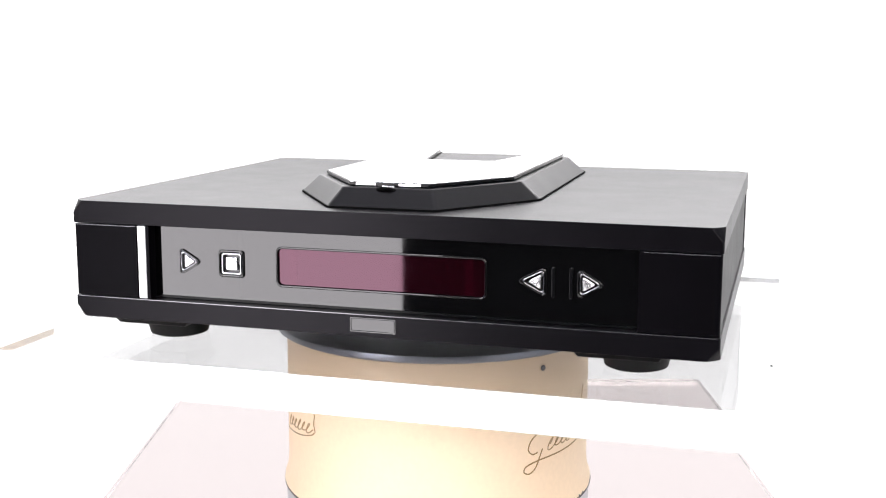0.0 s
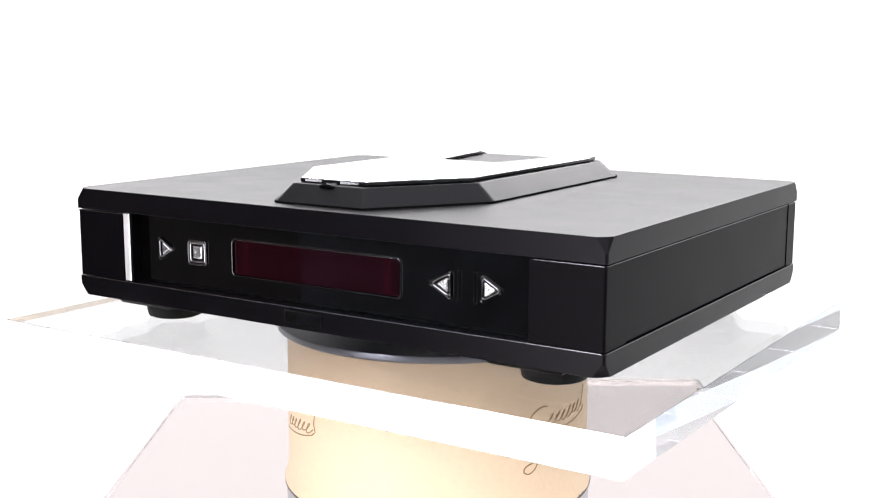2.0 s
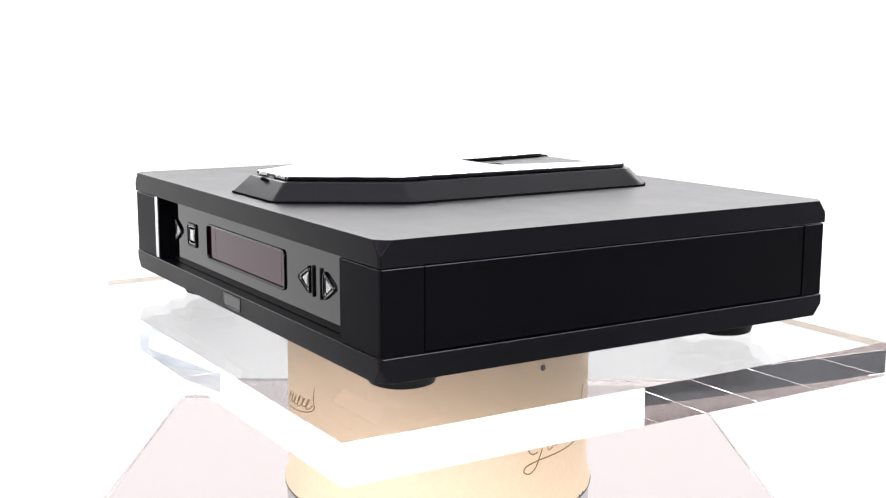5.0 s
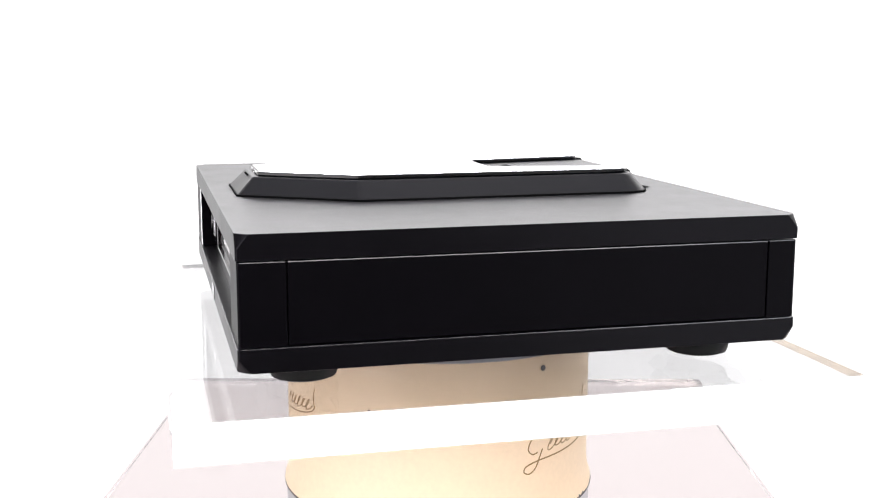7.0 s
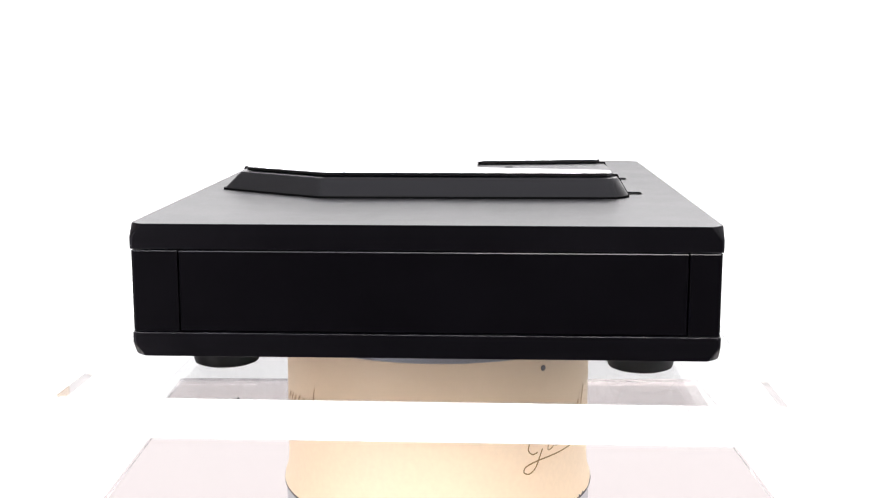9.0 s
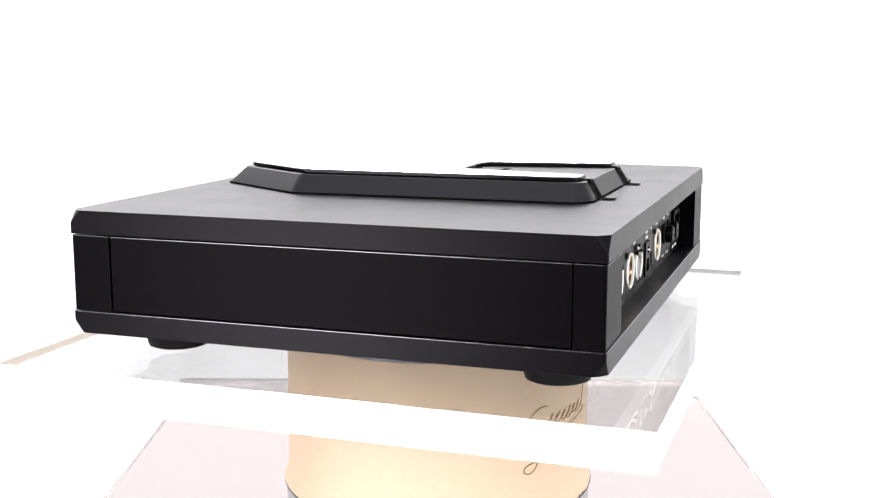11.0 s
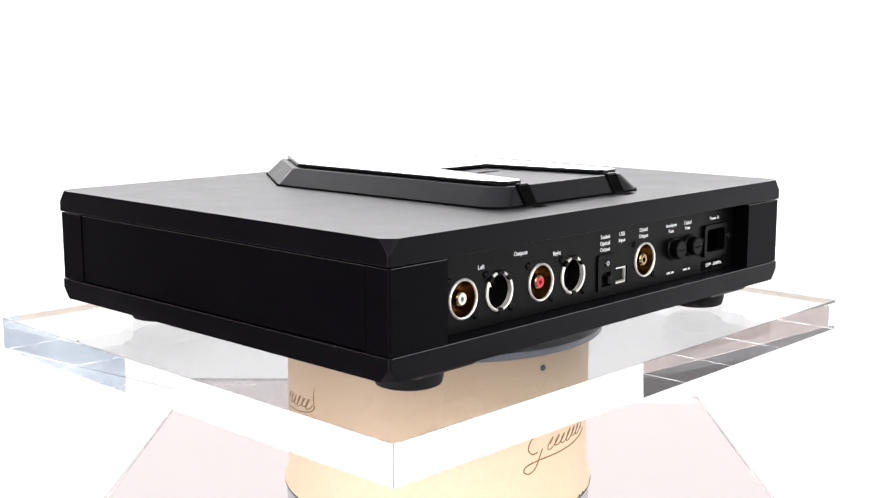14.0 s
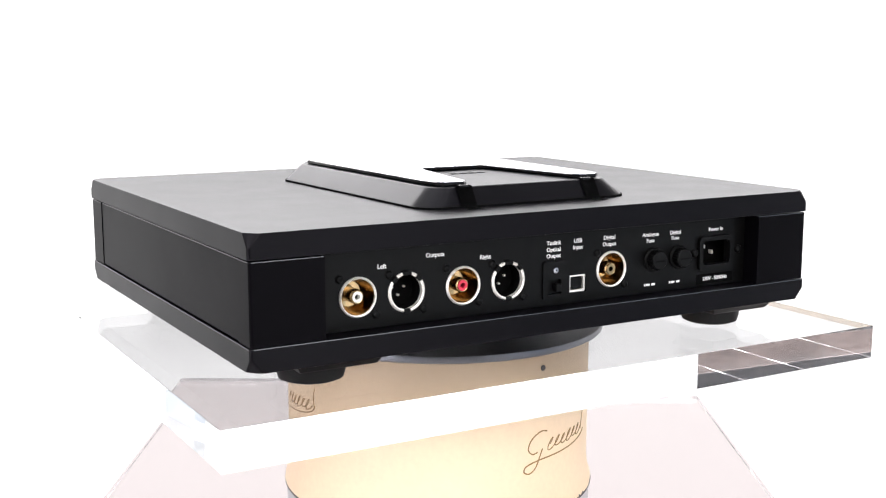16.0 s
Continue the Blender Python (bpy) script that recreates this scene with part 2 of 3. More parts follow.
# ---- studio ----
def studio():
    s = lambda n, bm, m, lab, cat: tagged(part(n, bm, m), lab, cat, kind="structure")
    # unseen room shell; tones are set for what the acrylic and panels mirror
    s("floor", box(-3.0, 3.0, -3.2, 2.0, -1.06, -1.0), TILES, "pale pinkish glazed floor tiles with white grout", "floor")
    s("wall_south", box(-3.0, 3.0, -3.26, -3.2, -1.06, 0.4), DARKWALL, "unseen dark grey lower wall, added for dark reflections", "wall")
    s("wall_south_upper", box(-3.0, 3.0, -3.26, -3.2, 0.402, 2.6), WALLWHITE, "unseen white upper wall, added to brighten the acrylic edges", "wall")
    s("wall_west", box(-3.06, -3.0, -1.0, 2.06, -0.1, 2.6), WALLSIDE, "mottled brown studio wall", "wall")
    s("lower_wall_west", box(-3.06, -2.98, -1.0, 2.06, -1.06, -0.102), LOWER_WALL, "unseen dark brown lower wall, added for dark reflections", "wall")
    s("wall_southwest", box(-3.06, -3.0, -3.26, -1.002, -0.1, 2.6), WALLPALE, "pale blue-grey painted studio wall", "wall")
    s("lower_wall_southwest", box(-3.06, -2.98, -3.26, -1.002, -1.06, -0.102), SLATE, "unseen mottled slate-grey lower wall, added for dark reflections", "wall")
    s("wall_east", box(3.0, 3.06, -3.26, 2.06, -1.06, 2.6), WALLPALE, "pale blue-grey painted studio wall", "wall")
    s("wall_north", box(-3.0, 3.0, 2.0, 2.06, -1.06, 2.6), WALLWHITE, "white painted studio wall", "wall")
    s("ceiling", box(-3.06, 3.06, -3.26, 2.06, 2.6, 2.66), CEIL, "plain grey painted ceiling", "ceiling")
    # one white sweep: wall at the back, sides curling forward, top rolling overhead; lit by its own emission
    bm = bmesh.new()
    prof = [(-2.05, 0.95), (-2.0, 1.2), (-1.85, 1.45), (-1.6, 1.63), (-1.3, 1.72), (0, 1.72), (1.3, 1.72), (1.75, 1.62), (2.1, 1.38), (2.33, 1.0), (2.42, 0.5), (2.44, 0.0), (2.44, -0.3)]
    rows = [[bm.verts.new((x, y, z)) for x, y in prof] for z in (-0.99, 0.0, 1.0, 1.9)]
    rows.append([bm.verts.new((x * 0.96, y - 0.12, 2.2)) for x, y in prof])
    rows.append([bm.verts.new((x * 0.85, y * 0.75 - 0.15, 2.4)) for x, y in prof])
    for a, b in zip(rows, rows[1:]):
        for i in range(len(prof) - 1):
            bm.faces.new((a[i], a[i + 1], b[i + 1], b[i]))
    s("backdrop", bm, BACKDROP, "seamless white studio backdrop, its lit brightness given as glow", "backdrop")


studio()


# ---- the stand ----
SHEET_TOP = -0.150


def plinth():
    top = SHEET_TOP - 0.0152
    ob = part("plinth", lathe([(0.02, top), (0.094, top), (0.096, top - 0.002), (0.096, -0.998), (0.094, -1.0), (0.02, -1.0)], 64), PAPER)
    tagged(ob, "white painted round column under the acrylic sheet", "plinth")


def base_sheet():
    ob = part("acrylic_sheet", box(-0.274, 0.274, -0.245, 0.303, SHEET_TOP - 0.015, SHEET_TOP, 0.0005, 1), CLEAR_SHEET)
    tagged(ob, "clear faintly pink acrylic sheet under the motor drum", "acrylic sheet")


def on_drum(deg, z, r=0.1183):
    a = radians(deg)
    return (-0.0015 + r * math.sin(a), -r * math.cos(a), z)


def drum():
    root = new("motor_drum")
    root.matrix_basis = pose(0, 0, 0)
    c = (-0.0015, 0, 0)
    body = [(0.020, -0.0215), (0.1150, -0.0215), (0.1172, -0.0222), (0.1180, -0.0240), (0.1180, -0.1020), (0.1184, -0.1090),
            (0.1196, -0.1150), (0.1213, -0.1198), (0.1216, -0.1225), (0.1200, -0.1240), (0.020, -0.1240)]
    part("casing", lathe(body, 128, center=c), CREAM, root, "cream enamelled casing")
    part("base_ring", lathe([(0.02, -0.1242), (0.1195, -0.1242), (0.1202, -0.1250), (0.1202, -0.1490), (0.1190, -0.1499), (0.02, -0.1499)], 96, center=c),
         TURNED, root, "bare turned metal foot ring")
    part("rim_band", lathe([(0.119, -0.1226), (0.12175, -0.1226), (0.12175, -0.1241), (0.119, -0.1241)], 128, center=c, close=False), CHIPPED, root, "chipped dark edge")
    # enamel chips at the lower edge
    rng = random.Random(4)
    for i in range(26):
        a = rng.uniform(46, 84)
        w, h = rng.uniform(0.6, 2.6), rng.uniform(0.0008, 0.0034)
        zb = -0.1228
        top = []
        for j in range(5):
            d = a + w * (j / 4 - 0.5)
            top.append((d, zb + h * math.sin(math.pi * (j + 0.5) / 5) * rng.uniform(0.6, 1.2)))
        bm = bmesh.new()
        lo = [bm.verts.new(on_drum(d, zb, 0.12195)) for d, z in top]
        hi = [bm.verts.new(on_drum(d, z, 0.12195 - (z - zb) * 0.30)) for d, z in top]
        for j in range(4):
            bm.faces.new((lo[j], lo[j + 1], hi[j + 1], hi[j]))
        part("enamel_chip", bm, CHIPPED, root)
    # screws under the rim
    for deg in (-150, -90, 39.5, 90, 150):
        x, y, z = on_drum(deg, -0.0325, 0.1181)
        bm = lathe([(0.0001, 0.0012), (0.0016, 0.0010), (0.0022, 0.0002), (0.0022, -0.001)], 16, "y", close=False)
        part("screw", bm, CHIPPED, root, at=Matrix.Translation((x, y, z)) @ pose(0, 0, 0, 0, 0, deg) @ pose(0, 0, 0, 0, 0, 180))
    # flowing printed marks: a slanted wave over a long underline that ends in a loop
    def mark(d0, z0, slope, parts):
        for pts, w in parts:
            part("printed_mark", ribbon([on_drum(d0 + d, z0 + z + slope * d, 0.11795) for d, z in pts], w), BROWN_INK, root, "brown flowing printed stroke")
    def spline(pts, n=10):
        out = []
        p = [pts[0]] + pts + [pts[-1]]
        for i in range(1, len(p) - 2):
            for k in range(n):
                t = k / n
                out.append(tuple(0.5 * (2 * p[i][j] + (p[i + 1][j] - p[i - 1][j]) * t + (2 * p[i - 1][j] - 5 * p[i][j] + 4 * p[i + 1][j] - p[i + 2][j]) * t * t
                                 + (3 * p[i][j] - p[i - 1][j] - 3 * p[i + 1][j] + p[i + 2][j]) * t ** 3) for j in (0, 1)))
        out.append(pts[-1])
        return out
    bowl = [(9.5, 0.0065), (6.5, 0.0072), (2.5, 0.003), (0.8, -0.004), (2.6, -0.0085), (5, -0.0078)]
    wave = []
    for i in range(241):
        p = i * 0.157
        z = 0.0039 * math.sin(p) * (1.0 + 0.18 * math.sin(p * 0.37))
        wave.append((10 + 22 * i / 240 + 1.2 * math.cos(p) + 420 * z, -0.0042 + z + 0.000010 * i))
    stem = [(35.6, 0.0105), (34.2, 0.0030), (33.0, -0.0045)]
    tail = [(7.4, -0.006), (6.2, -0.011), (4.2, -0.019), (1.4, -0.0226), (-0.9, -0.0205), (0.2, -0.0165), (6, -0.0140), (16, -0.0128), (26, -0.0112), (34, -0.0080), (36, -0.005)]
    mark(32.5, -0.0680, 0.0, [(spline(bowl), 0.0011), (wave, 0.0009), (spline(stem), 0.0010), (spline(tail), 0.0011)])
    mark(-84, -0.0665, 0.00010, [(wave, 0.0009), ([(d - 2, z + 0.001) for d, z in spline(tail[6:])], 0.0010), ([(34.4, 0.011), (33.6, 0.002), (34.5, -0.004)], 0.0010)])
    tagged(root, "cream enamelled cylindrical turntable motor with brown marks", "motor drum")


plinth()
base_sheet()
drum()


def bearing_disc():
    ob = part("bearing_disc", lathe([(0.01, -0.0149), (0.1255, -0.0149), (0.1272, -0.0156), (0.1275, -0.0170), (0.1268, -0.0200), (0.1240, -0.0214), (0.01, -0.0214)], 128), DARKDISC)
    return tagged(ob, "dark grey turned metal disc under the acrylic platform", "metal disc")


def platform():
    bm = box(-0.2560, 0.2475, -0.2135, 0.2088, -0.0146, 0.0096, 0.00014, 1)
    ob = part("acrylic_platform", bm, ACRYLIC)
    part("speck", lathe([(0.0002, 0.0008), (0.0006, 0.0006), (0.0009, 0.0)], 10, close=False), RUBBER, ob, "tiny dark speck on the edge", Matrix.Translation((0.2462, -0.1060, 0.0095)))
    return tagged(ob, "thick clear acrylic rotating platform with polished edges", "platform")


DISC, PLATFORM = bearing_disc(), platform()

# ---- the player ----
HX, HY = 0.2173, 0.1753
Z0, Z1, Z2, Z3 = 0.0276, 0.0424, 0.0925, 0.1080
PLAYER = new("disc_player")
tagged(PLAYER, "satin black top-loading disc player on the acrylic platform", "disc player")


def slab(z0, z1, cut_top):
    """A plate whose four outer corners are cut by slanting facets."""
    c, d, r = 0.0078, 0.0082, 0.0017
    pts = []
    for sx in (-1, 1):
        for sy in (-1, 1):
            zf, zc = (z1, z0) if cut_top else (z0, z1)
            for a in (0, 30, 60, 90):
                x, y = HX - r + r * math.cos(radians(a)), HY - r + r * math.sin(radians(a))
                pts += [(sx * x, sy * y, z) for z in (zc, zf + (-d if cut_top else d))]
            for k in (0.0, 0.33, 0.67, 1.0):
                bow = 0.0008 * math.sin(math.pi * k)
                pts.append((sx * (HX - c * k + bow * 0.5), sy * (HY - c * (1 - k) + bow * 0.5), zf))
    return hull(pts, 0.0005, 2)


def casework():
    top = part("top_plate", slab(Z2 + 0.0003, Z3, True), SATIN, PLAYER)
    bottom = part("bottom_plate", slab(Z0, Z1 - 0.0003, False), SATIN, PLAYER)
    part("chassis", box(-HX + 0.004, HX - 0.004, -HY + 0.022, HY - 0.030, Z1 - 0.001, Z2 + 0.001), INSIDE, PLAYER, "dark inner chassis")
    a, b = Z1 + 0.0003, Z2 - 0.0003
    ins = 0.0007
    # corner posts
    for sx, sy, wx, wy in ((1, -1, 0.0493, 0.0284), (-1, -1, 0.0478, 0.0284), (1, 1, 0.0470, 0.0195), (-1, 1, 0.0470, 0.0195)):
        x0, x1 = sorted((sx * (HX - ins), sx * (HX - wx)))
        y0, y1 = sorted((sy * (HY - ins), sy * (HY - wy)))
        bm = box(x0, x1, y0, y1, a, b - 0.0004)
        vert = [e for e in bm.edges if abs(e.verts[0].co.z - e.verts[1].co.z) > 0.01 and abs(e.verts[0].co.x) > HX - 0.001 and abs(e.verts[0].co.y) > HY - 0.001]
        bmesh.ops.bevel(bm, geom=vert, offset=0.0016, segments=4, profile=0.5, affect="EDGES")
        part("corner_post", bm, SATIN_SIDE, PLAYER)
    for sx in (1, -1):
        x0, x1 = sorted((sx * (HX - 0.0012), sx * (HX - 0.006)))
        part("side_panel", box(x0, x1, -HY + 0.0292, HY - 0.0203, a + 0.0003, b - 0.0006, 0.0004, 1), SATIN_SIDE, PLAYER)
    # thin metal strips added along the seams to give the edges' highlights
    c, e = 0.00045, 0.00006

    def edge_glint(parent, ux, uy, d, z, t0, t1):
        pts = []
        for t in (t0, t1):
            for o, h in ((d + e, -c), (d - c * 0.06, e), (d - c - 0.0002, -c - 0.0002)):
                pts.append((ux * o + (0 if ux else t), uy * o + (t if ux else 0), z + h))
        part("edge_glint", hull(pts), EDGE, parent, "thin metal strip added for the seam's glint")

    for ux, uy, half in ((0, -1, HX), (0, 1, HX), (1, 0, HY), (-1, 0, HY)):
        n, d = half - 0.0022, HX if ux else HY
        edge_glint(bottom, ux, uy, d, Z1 - 0.0003, -n, n)
        lo, hi = (0.0284, 0.0195) if ux else (0.0475, 0.0465)
        edge_glint(top, ux, uy, d - ins, b - 0.0004, -n, -half + lo)
        edge_glint(top, ux, uy, d - ins, b - 0.0004, half - hi, n)
        if ux:
            edge_glint(top, ux, uy, d - 0.0012, b - 0.0006, -half + 0.0296, half - 0.0207)
    # bright strip beside the fascia
    part("trim_strip", box(-0.1685, -0.1624, -HY + 0.0006, -HY + 0.014, a, b, 0.0005), SILVER, PLAYER, "bright brushed aluminium strip")
    return top, bottom


TOP, BOTTOM = casework()


def tri(cx, cz, w, h, sign):
    """A triangle pointing to +x (sign 1) or -x (sign -1), anticlockwise."""
    p = [(cx - sign * w / 2, cz - h / 2), (cx + sign * w / 2, cz), (cx - sign * w / 2, cz + h / 2)]
    return p if sign > 0 else p[::-1]


def grown(poly, k):
    cx, cz = sum(p[0] for p in poly) / len(poly), sum(p[1] for p in poly) / len(poly)
    return [(cx + (x - cx) * k, cz + (z - cz) * k) for x, z in poly]


FY = -0.1660


def fascia():
    holes = [rounded(rect(-0.0700, 0.0722, 0.0553, 0.0812), 0.0035)]
    keys = []
    for name, poly, face in (("play_button", tri(-0.1330, 0.0684, 0.0172, 0.0200, 1), tri(-0.1336, 0.0684, 0.0086, 0.0104, 1)),
                             ("stop_button", rect(-0.1122, -0.0936, 0.0592, 0.0776), rect(-0.1076, -0.0982, 0.0637, 0.0731)),
                             ("previous_button", tri(0.1008, 0.0684, 0.0200, 0.0205, -1), tri(0.1030, 0.0684, 0.0090, 0.0106, -1)),
                             ("next_button", tri(0.1390, 0.0684, 0.0180, 0.0205, 1), tri(0.1374, 0.0684, 0.0090, 0.0106, 1))):
        out = rounded(poly, 0.0022)
        holes.append(grown(out, 0.97))
        keys.append((name, out, face, poly))
    f = part("fascia", panel_with_holes(-0.1612, 0.1674, Z1 + 0.0001, Z2 - 0.0001, FY + 0.004, FY, holes), GLOSS, PLAYER, "glossy black fascia")
    part("recess_wall", box(-0.1622, -0.1600, -HY + 0.0010, FY + 0.004, Z1, Z2), SATIN_SIDE, PLAYER)
    win = part("display_window", prism_y(rounded(rect(-0.0690, 0.0712, 0.0563, 0.0802), 0.003), FY + 0.0008, FY + 0.004), RED, PLAYER, "dark red display window")
    o = rounded(rect(-0.0706, 0.0728, 0.0547, 0.0818), 0.0040)
    i = rounded(rect(-0.0692, 0.0714, 0.0561, 0.0804), 0.0030)
    part("bezel", ring_y(o, i, FY - 0.0012, FY + 0.002, 0.0006), GLOSS, win)
    # the display's red glow streaks, put in as brighter red bars
    for x in (-0.0588, 0.0610):
        part("display_streak", box(x - 0.0026, x + 0.0026, FY + 0.00072, FY + 0.0020, 0.0566, 0.0799), RED_STREAK, win, "upright brighter red streak painted on for the display's glow")
    for name, out, face, poly in keys:
        b = part(name, prism_y(rounded(grown(face, 0.94), 0.0008, 3), FY - 0.0009, FY + 0.004, 0.0008), CHROME, PLAYER, "silver push button")
        part("collar", ring_y(out, grown(out, 0.80), FY - 0.0016, FY + 0.003, 0.0009), GLOSS, b, "polished black collar")
        part("inner_ring", ring_y(grown(out, 0.78), grown(out, 0.66), FY - 0.0010, FY + 0.003, 0.0004), COLLAR, b, "grey metal inner ring")
        part("well", prism_y(grown(out, 0.98), FY + 0.0026, FY + 0.0039), GLOSS, b)
    for x in (0.1150, 0.1262):
        part("divider", prism_y(rounded(rect(x - 0.0011, x + 0.0011, 0.0584, 0.0784), 0.0010, 3), FY - 0.0014, FY + 0.001, 0.0007), LIDEDGE, f)
    rx = part("receiver_window", prism_y(rounded(rect(-0.0146, 0.0146, 0.0314, 0.0392), 0.0005, 2), -HY - 0.0004, -HY + 0.001, 0.0002), GLOSS, PLAYER, "small dark receiver window")
    part("receiver_frame", ring_y(rounded(rect(-0.0156, 0.0156, 0.0304, 0.0401), 0.0006, 2), rounded(rect(-0.0147, 0.0147, 0.0313, 0.0393), 0.0005, 2), -HY - 0.0005, -HY + 0.001, 0.0002), GLOSS, rx)


fascia()


def feet():
    def block(sy):
        """A moulded block with sloping flanks that reaches out towards the plate's edge."""
        pts = []
        for z, k in ((Z0 + 0.0006, 0.0), (Z0 - 0.0084, 0.0055)):
            for x in (-0.0400 + k, 0.0220 - k):
                pts += [(x, sy * (0.0280 - k), z), (x, -sy * (0.0180 - k), z)]
        return mesh_of(hull(pts, 0.0008, 2), "foot")
    blocks = {-1: block(-1), 1: block(1)}
    pad = mesh_of(lathe([(0.005, Z0 - 0.0080), (0.0215, Z0 - 0.0080), (0.0215, Z0 - 0.0120), (0.0203, Z0 - 0.0165), (0.0172, 0.0098), (0.005, 0.0097)], 48), "pad")
    for sx in (-1, 1):
        for y in (-0.1310, 0.1350):
            f = part("foot", blocks[-1 if y < 0 else 1], PLASTIC, PLAYER, "black moulded foot block", Matrix.Translation((sx * 0.163, y, 0)))
            # the player leans a little, so each pad is pressed to its own height
            lean = math.sin(radians(0.134)) * y - math.sin(radians(0.103)) * sx * 0.163
            part("pad", pad, RUBBER, f, "black rubber pad", Matrix.Translation((0, 0, 0.00005 - lean)))


feet()


def ring_points(pts, z):
    return [(x, y, z) for x, y in pts]


def loft(outlines, cap=True):
    """Skin closed outlines of as many points, each a list of 3D points."""
    bm = bmesh.new()
    vs = [[bm.verts.new(p) for p in o] for o in outlines]
    k = len(vs[0])
    for a, b in zip(vs, vs[1:]):
        for i in range(k):
            j = (i + 1) % k
            bm.faces.new((a[i], a[j], b[j], b[i]))
    if cap:
        bm.faces.new(vs[0])
        bm.faces.new(list(reversed(vs[-1])))
    return bm


def pedestal():
    base = [(-0.0368, -0.1585), (0.0368, -0.1585), (0.0878, -0.0800), (0.0840, 0.1358), (0.0575, 0.1358), (-0.0575, 0.1358), (-0.0840, 0.1358), (-0.0878, -0.0800)]
    crown = [(-0.0305, -0.1475), (0.0305, -0.1475), (0.0750, -0.0790), (0.0713, 0.1290), (0.0535, 0.1290), (-0.0535, 0.1290), (-0.0713, 0.1290), (-0.0750, -0.0790)]

    def soft(o, k):
        r = [0.005, 0.005, 0.010, 0.018, None, None, 0.018, 0.010]
        out = []
        n = len(o)
        for i in range(n):
            if r[i] is None:
                continue
            q = [o[i - 1], o[i], o[(i + 1) % n]]
            p, a, b = Vector(q[1]), Vector(q[0]), Vector(q[2])
            u, v = (a - p).normalized(), (b - p).normalized()
            half = u.angle(v) / 2
            rr = r[i] * k
            d = rr / math.tan(half)
            c = p + (u + v).normalized() * (rr / math.sin(half))
            s, e = p + u * d - c, p + v * d - c
            a0 = math.atan2(s.y, s.x)
            da = (math.atan2(e.y, e.x) - a0 + math.pi) % (2 * math.pi) - math.pi
            out += [(c.x + rr * math.cos(a0 + da * j / 12), c.y + rr * math.sin(a0 + da * j / 12)) for j in range(13)]
        return out
    b, t = soft(base, 1), soft(crown, 0.8)
    t2 = soft([(x * 0.992, y * 0.994) for x, y in crown], 0.8)
    zt = 0.1210
    body = part("lid_pedestal", loft([ring_points(b, Z3 + 0.0012), ring_points(t, zt - 0.0004), ring_points(t2, zt)]), SATIN, PLAYER, "bevelled satin black plinth round the disc well")
    # the shadow line under the pedestal is a black strip
    g = [(x * 1.008, y * 1.006) for x, y in b]
    part("shadow_gap_strip", loft([ring_points(g, Z3 - 0.0005), ring_points(g, Z3 + 0.0013)]), INSIDE, body, "thin black strip standing in for the shadow gap")
    # slots for the hinge arms at the back: black strips give their inner shade
    for sx in (-1, 1):
        x0, x1 = 0.0425, 0.0560
        pts = []
        for y, z in ((0.1470, Z3 + 0.0004), (0.1374, Z3 + 0.0006), (0.1366, Z3 + 0.0016), (0.1295, zt + 0.0006), (0.1180, zt + 0.0008)):
            pts.append((y, z))
        bm = bmesh.new()
        up = [[bm.verts.new((sx * x, y, z)) for y, z in pts] for x in (x0 + 0.0015, x1)]
        for i in range(len(pts) - 1):
            bm.faces.new((up[0][i], up[0][i + 1], up[1][i + 1], up[1][i]))
        bmesh.ops.solidify(bm, geom=bm.faces[:], thickness=0.0006)
        part("hinge_slot", bm, INSIDE, body, "black strip laid on for the dark hinge-arm slot")
    # finger dip at the front edge: a black disc stands in for the shaded hollow
    part("finger_dip", lathe([(0.0005, -0.0010), (0.0062, -0.0010), (0.0068, 0.0), (0.0062, 0.0005), (0.0005, 0.0005)], 28, "y", center=(0, 0, 0)), INSIDE, body,
         at=Matrix.Translation((0, -0.1480, zt - 0.0016)) @ pose(0, 0, 0, 40, 0, 0) @ Matrix.Diagonal((1, 1, 0.45, 1)))
    # small dark badge on the well floor
    for x, w in (((-0.013, 0.005), (-0.0055, 0.006), (0.0025, 0.004), (0.0095, 0.006))):
        part("badge_bar", box(x, x + w, 0.050, 0.0555, zt, zt + 0.0002), INSIDE, body, "small dark printed badge bar")
    return body


pedestal()


